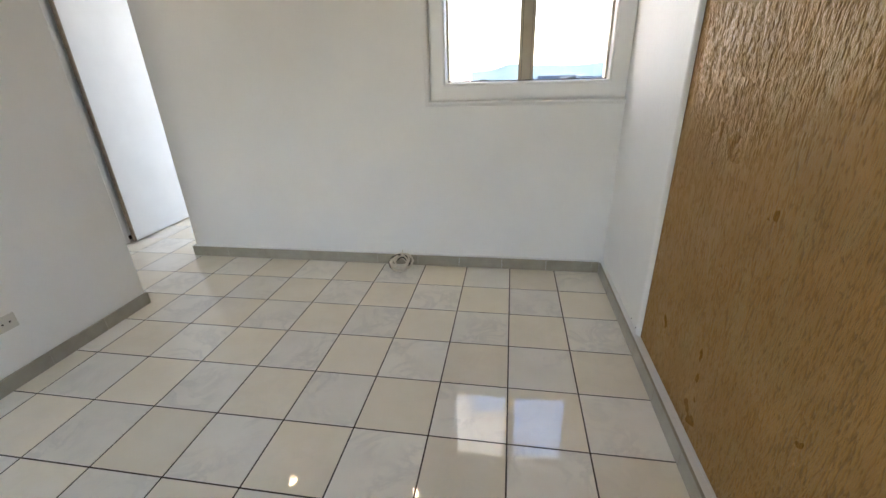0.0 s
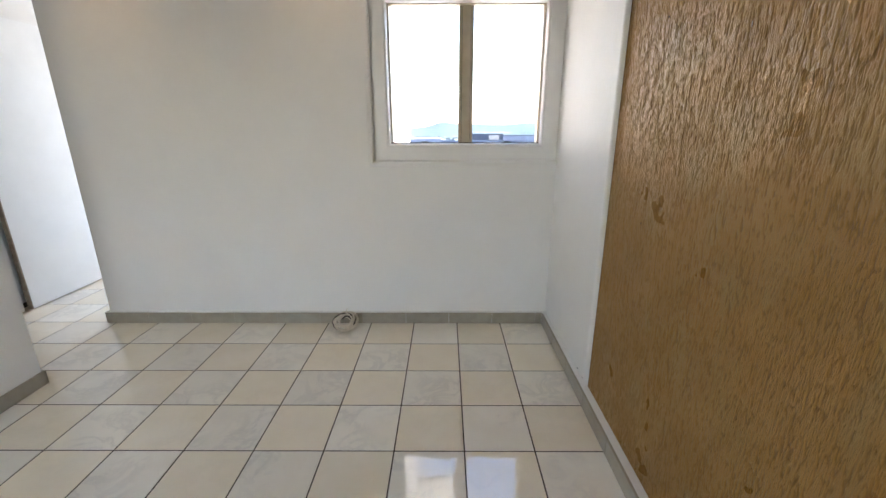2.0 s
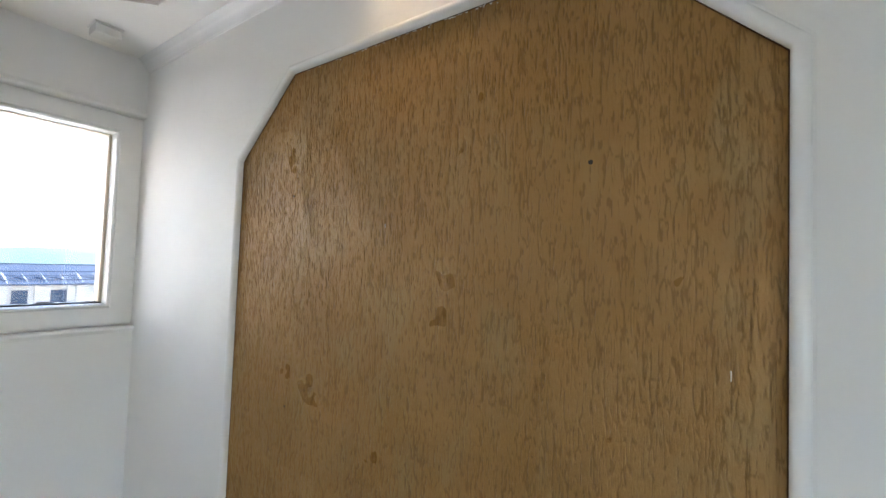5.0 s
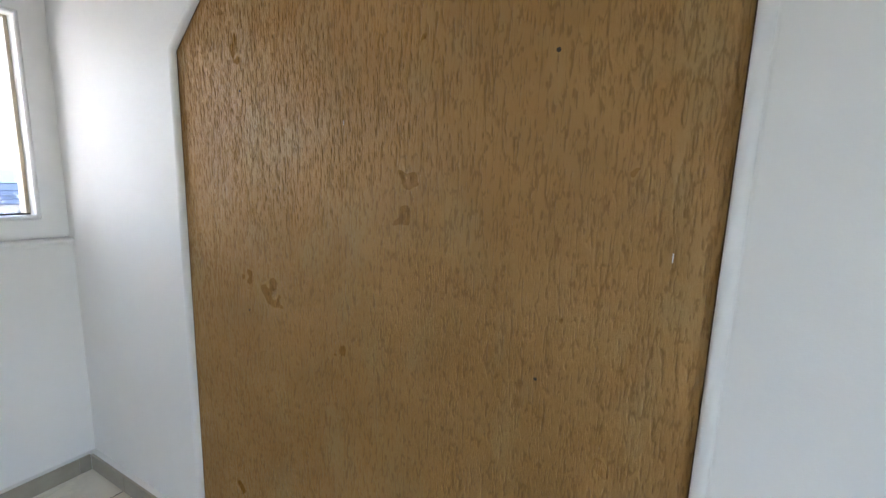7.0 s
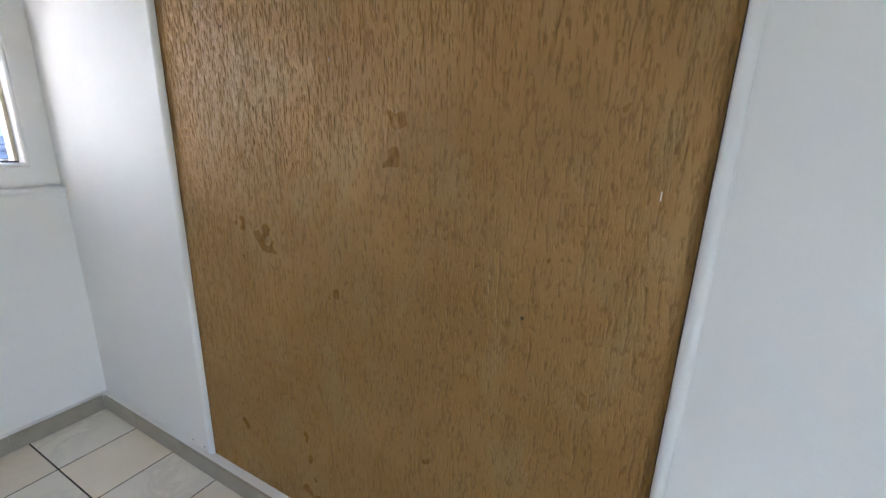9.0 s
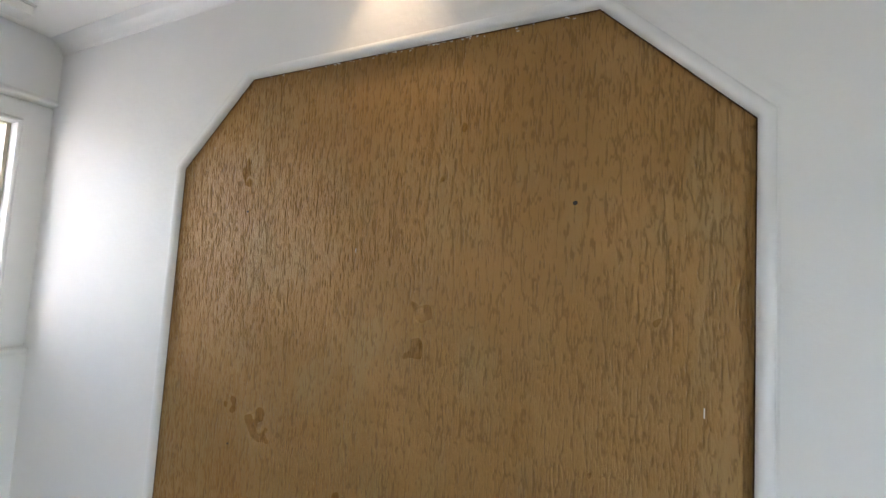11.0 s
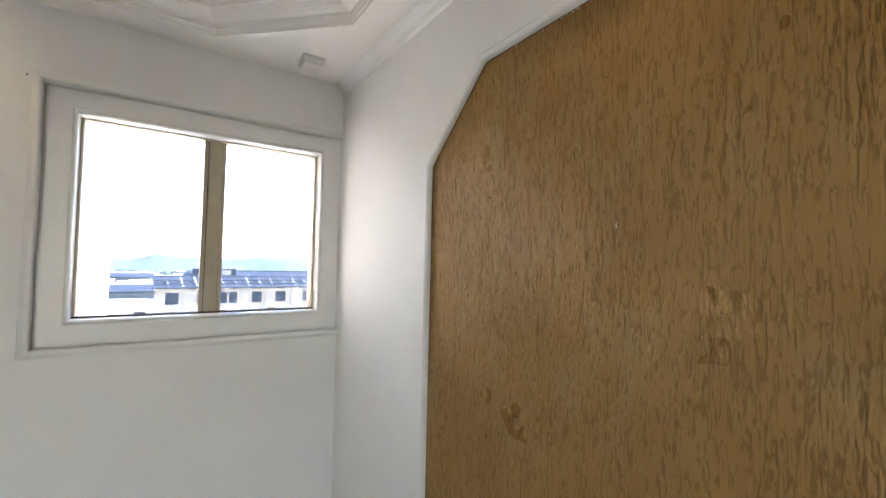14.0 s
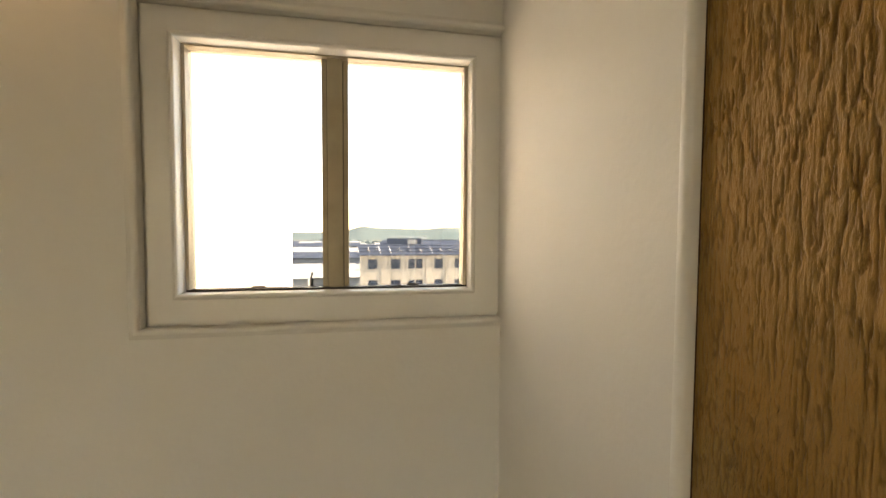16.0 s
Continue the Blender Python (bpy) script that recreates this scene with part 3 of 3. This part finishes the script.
for x, y, z, ax in ((XW, -0.42, 0.092, "Y"), (XW, -0.50, 0.088, "Y"), (-0.89, YW, 2.158, "X")):
    bm = bmesh.new()
    bmesh.ops.create_cone(bm, cap_ends=True, segments=8, radius1=0.004, radius2=0.003, depth=0.002, matrix=Matrix.Translation((x, y, z)) @ Matrix.Rotation(radians(90), 4, ax))
    tagged(part("nail_hole", bm, dark), "small dark nail hole in the white wall", "nail hole")

bm = bmesh.new()
cuboid(bm, PX - 0.002, PX - 0.0002, -2.0632, -2.0612, 1.300, 1.318)
rounded(bm, 0.0008, 1)
tagged(part("plaster_chip", bm, paint), "small white chip in the bronze plaster panel", "chip")
bm = bmesh.new()
cuboid(bm, PX - 0.002, PX - 0.0002, -1.2825, -1.2815, 1.572, 1.584)
rounded(bm, 0.0005, 1)
tagged(part("plaster_chip", bm, paint), "small white chip in the bronze plaster panel", "chip")

# outside
block("ground", [(-900, 900, 3.2, 1500, -14.2, -14.0)], ground_mat, kind="structure")
# Unseen pale sheet, added to bounce sunlight up onto the room's ceiling.
block("bounce_sheet", [(-80, 80, 0.8, 56, -13.999, -13.9)], bounce_mat, kind="structure")
wing = tagged(new("neighbouring_wing"), "sunlit cream rendered wing of the same building beside the window", "building")
wing.location = (-1.7, 2.8, -14)
child(block("wall", [(-2.64, -0.83, 2.72, 2.97, -14, 12)], wing_mat, wing))
child(block("overhang", [(-0.829, -0.18, 2.72, 2.97, 4.05, 12.0)], wing_mat, wing, "projecting upper storey"))

# far block
FB = 60.0
far = tagged(new("apartment_building"), "cream apartment block with dark roof racks and square windows", "building")
far.location = (10, FB, -14)
WINS = [(0.2, 1.6), (3.55, 5.0), (6.15, 7.1), (7.3, 8.3), (10.1, 11.4), (13.2, 14.6), (17.0, 18.4), (20.4, 21.8)]
boxes = [(-0.9, 24, FB + 0.25, FB + 12, -14, -2.2)]
edges = [-0.9] + [v for w in WINS for v in w] + [24.0]
for k in range(0, len(edges), 2):
    boxes.append((edges[k], edges[k + 1], FB, FB + 0.25, -14, -2.2))
for w0, w1 in WINS:
    tops = [-2.2] + [-4.3 - 3.1 * r for r in range(4)]
    for r in range(4):
        boxes.append((w0, w1, FB, FB + 0.25, -2.85 - 3.1 * r, tops[r]))
    boxes.append((w0, w1, FB, FB + 0.25, -14, tops[4]))
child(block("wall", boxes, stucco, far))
for px in (2.6, 9.2, 12.3, 15.8, 19.2):
    child(block("pilaster", [(px - 0.45, px + 0.45, FB - 0.12, FB, -14, -2.2)], stucco, far))
for r in range(4):
    for w0, w1 in WINS:
        w = child(block("window", [(w0, w1, FB + 0.12, FB + 0.16, -4.3 - 3.1 * r, -2.85 - 3.1 * r)], dark_glass, far))
        mid = (w0 + w1) / 2
        block("window_bar", [(mid - 0.03, mid + 0.03, FB + 0.09, FB + 0.12, -4.3 - 3.1 * r, -2.85 - 3.1 * r)], roof_mat, w)


def slab(pts, thick):
    bm = bmesh.new()
    a = [bm.verts.new(p) for p in pts]
    c = [bm.verts.new((p[0], p[1], p[2] - thick)) for p in pts]
    bm.faces.new(a)
    bm.faces.new(c[::-1])
    for k in range(len(pts)):
        q = (k + 1) % len(pts)
        bm.faces.new((a[k], c[k], c[q], a[q]))
    return bm


child(part("roof", slab([(-1.3, FB - 0.5, -2.15), (24.3, FB - 0.5, -2.15), (24.3, FB + 6, -0.15), (2.6, FB + 6, -0.15), (2.0, FB + 4, -0.8), (-1.3, FB + 4, -0.8)], 0.18), roof_mat, far))
child(block("parapet", [(3.2, 8.6, FB + 4.0, FB + 4.2, -1.0, 0.15), (8.6, 24, FB + 5.8, FB + 6.0, -0.3, -0.1)], roof_mat, far))
child(block("roof_light", [(6.4, 7.9, FB + 3.7, FB + 3.78, -0.75, -0.05)], roof_light, far))
rr = random.Random(2)
for k in range(16):
    bx = -1.0 + 1.55 * k
    child(part("roof_brace", slab([(bx, FB - 0.55, -2.35), (bx + 0.12, FB - 0.55, -2.35), (bx - 0.25, FB + 1.6, -1.0 - 0.3 * rr.random()), (bx - 0.37, FB + 1.6, -1.0)], 0.1), rail_mat, far))
for z, y in ((-1.75, FB + 0.2), (-1.35, FB + 1.2), (-0.9, FB + 2.4)):
    child(block("roof_rail", [(-1.0, 24, y, y + 0.09, z - 0.05, z + 0.04)], roof_mat, far))
for z in (0.1, 0.32):
    child(block("roof_rail", [(3.4, 9.6, FB + 4.3, FB + 4.4, z - 0.05, z + 0.03)], rail_mat, far))
for bx in (3.6, 5.2, 6.8, 8.4):
    child(block("roof_post", [(bx, bx + 0.1, FB + 4.3, FB + 4.4, -0.9, 0.3)], rail_mat, far))

# town
rr = random.Random(11)
TOWN = [(-16, 96, 26, 18, -6.6, roof_light), (-12, 130, 22, 16, -5.4, roof_mat), (-22, 150, 20, 14, -4.6, roof_light), (-8, 170, 18, 16, -4.8, roof_light), (-30, 185, 26, 16, -4.2, roof_mat),
        (-14, 205, 22, 18, -4.6, roof_mat), (2, 190, 24, 16, -4.4, roof_light), (-20, 240, 34, 20, -5.0, roof_light), (14, 230, 30, 20, -4.5, roof_mat), (40, 200, 30, 18, -4.0, roof_light),
        (-4, 270, 26, 20, -5.5, roof_light), (60, 260, 40, 22, -4.0, roof_mat), (-34, 290, 40, 24, -6.0, roof_mat), (24, 300, 34, 24, -5.5, roof_light)]
for cx, cy, w, d, top, mat in TOWN:
    top -= 3.0 if cx > -10 else 0.8
    house = tagged(new("warehouse"), "low hazy town building with a shallow pitched roof", "building", "low buildings in the town")
    house.location = (cx, cy, -14)
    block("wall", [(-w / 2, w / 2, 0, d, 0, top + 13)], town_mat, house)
    hgt = top + 13
    bm = slab([(-w / 2 - 0.4, -0.5, hgt), (w / 2 + 0.4, -0.5, hgt), (w / 2 + 0.4, d / 2, hgt + 1.4), (-w / 2 - 0.4, d / 2, hgt + 1.4)], 0.2)
    part("roof", bm, mat, house)
    part("roof", slab([(-w / 2 - 0.4, d / 2, hgt + 1.4), (w / 2 + 0.4, d / 2, hgt + 1.4), (w / 2 + 0.4, d + 0.5, hgt), (-w / 2 - 0.4, d + 0.5, hgt)], 0.2), mat, house)
    for k in range(int(w // 5)):
        bx = -w / 2 + 1.5 + 5 * k
        block("window", [(bx, bx + 2, -0.06, 0.02, hgt - 3, hgt - 1.5)], dark_glass, house)

for k in range(44):
    house = tagged(new("house"), "small hazy town house with a low pitched roof", "building", "small houses in the town")
    house.location = (rr.uniform(-34, 1), 88 + 3.6 * k + rr.uniform(-2, 2), -14)
    w, d, hgt = rr.uniform(7, 13), rr.uniform(6, 9), rr.uniform(3.5, 7.0)
    block("wall", [(-w / 2, w / 2, 0, d, 0, hgt)], rr.choice((town_mat, stucco)), house)
    m1 = rr.choice((roof_light, roof_mat, town_mat))
    part("roof", slab([(-w / 2 - 0.3, -0.4, hgt), (w / 2 + 0.3, -0.4, hgt), (w / 2 + 0.3, d / 2, hgt + 1.1), (-w / 2 - 0.3, d / 2, hgt + 1.1)], 0.15), m1, house)
    part("roof", slab([(-w / 2 - 0.3, d / 2, hgt + 1.1), (w / 2 + 0.3, d / 2, hgt + 1.1), (w / 2 + 0.3, d + 0.4, hgt), (-w / 2 - 0.3, d + 0.4, hgt)], 0.15), m1, house)
    block("window", [(-1.0, 0.6, -0.06, 0.02, hgt - 2.2, hgt - 1.1)], dark_glass, house)

# far trees, in clumps
bm = bmesh.new()
for k in range(260):
    x, y = rr.uniform(-45, 90), rr.uniform(310, 420)
    r = rr.uniform(3, 7)
    m = Matrix.Translation((x, y, -17 + rr.uniform(0, 4))) @ Matrix.Diagonal((r, r, r * rr.uniform(0.6, 1.1), 1))
    res = bmesh.ops.create_icosphere(bm, subdivisions=2, radius=1, matrix=m)
    for v in res["verts"]:
        v.co += Vector((rr.uniform(-1, 1), rr.uniform(-1, 1), rr.uniform(-1, 1))) * r * 0.1
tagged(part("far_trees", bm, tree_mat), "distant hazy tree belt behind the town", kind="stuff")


def ridge(name, y, xs, zs, mat):
    bm = bmesh.new()
    rows = []
    for x in np.linspace(xs[0], xs[-1], 160):
        h = float(np.interp(x, xs, zs)) + 1.2 * noise.noise((x * 0.03, 0, y)) + 0.5 * noise.noise((x * 0.12, 0, y))
        rows.append([bm.verts.new((x, y + o, -14 + (h + 14) * f)) for o, f in ((-60, 0), (-30, 0.6), (0, 1.0), (80, 1.0), (160, 0))])
    for k in range(159):
        for q in range(4):
            bm.faces.new((rows[k][q], rows[k + 1][q], rows[k + 1][q + 1], rows[k][q + 1]))
    tagged(part(name, bm, mat, smooth=True), "hazy hill ridge beyond the town", kind="structure")


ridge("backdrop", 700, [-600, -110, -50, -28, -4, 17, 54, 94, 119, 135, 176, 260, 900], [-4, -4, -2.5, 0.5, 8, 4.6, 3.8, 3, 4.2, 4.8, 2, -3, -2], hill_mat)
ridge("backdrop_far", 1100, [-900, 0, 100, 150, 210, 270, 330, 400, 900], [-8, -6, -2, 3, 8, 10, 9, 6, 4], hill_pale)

# floor tiles
T, J = 0.305, 0.0058


def tile_mesh(name, x0, x1, y0, y1, mat):
    bm = bmesh.new()
    e = 0.0010
    b0 = [bm.verts.new(p) for p in ((x0, y0, -0.008), (x1, y0, -0.008), (x1, y1, -0.008), (x0, y1, -0.008))]
    b1 = [bm.verts.new(p) for p in ((x0, y0, -e), (x1, y0, -e), (x1, y1, -e), (x0, y1, -e))]
    b2 = [bm.verts.new(p) for p in ((x0 + e, y0 + e, 0), (x1 - e, y0 + e, 0), (x1 - e, y1 - e, 0), (x0 + e, y1 - e, 0))]
    for k in range(4):
        q = (k + 1) % 4
        bm.faces.new((b0[k], b0[q], b1[q], b1[k]))
        bm.faces.new((b1[k], b1[q], b2[q], b2[k]))
    bm.faces.new(b2)
    return mesh_of(name, bm, mat)


h = (T - J) / 2
meshes = [tile_mesh("floor_tile", -h, h, -h, h, tile_marble), tile_mesh("floor_tile", -h, h, -h, h, tile_cream)]
rng = random.Random(7)
for i in range(-14, 1):
    for j in range(-14, 10):
        cx, cy = (i + 0.5) * T, (j + 0.5) * T
        if cx < -3.75 or (j > 0 and not (cx < -2.75)) or cy < -4.15:
            continue
        ob = new("floor_tile", meshes[(i + j) % 2])
        ob.parent = floor
        ob.location = (cx, cy, rng.uniform(-0.0004, 0.0))
        ob.rotation_euler = (rng.uniform(-0.0012, 0.0012), rng.uniform(-0.0012, 0.0012), 0)
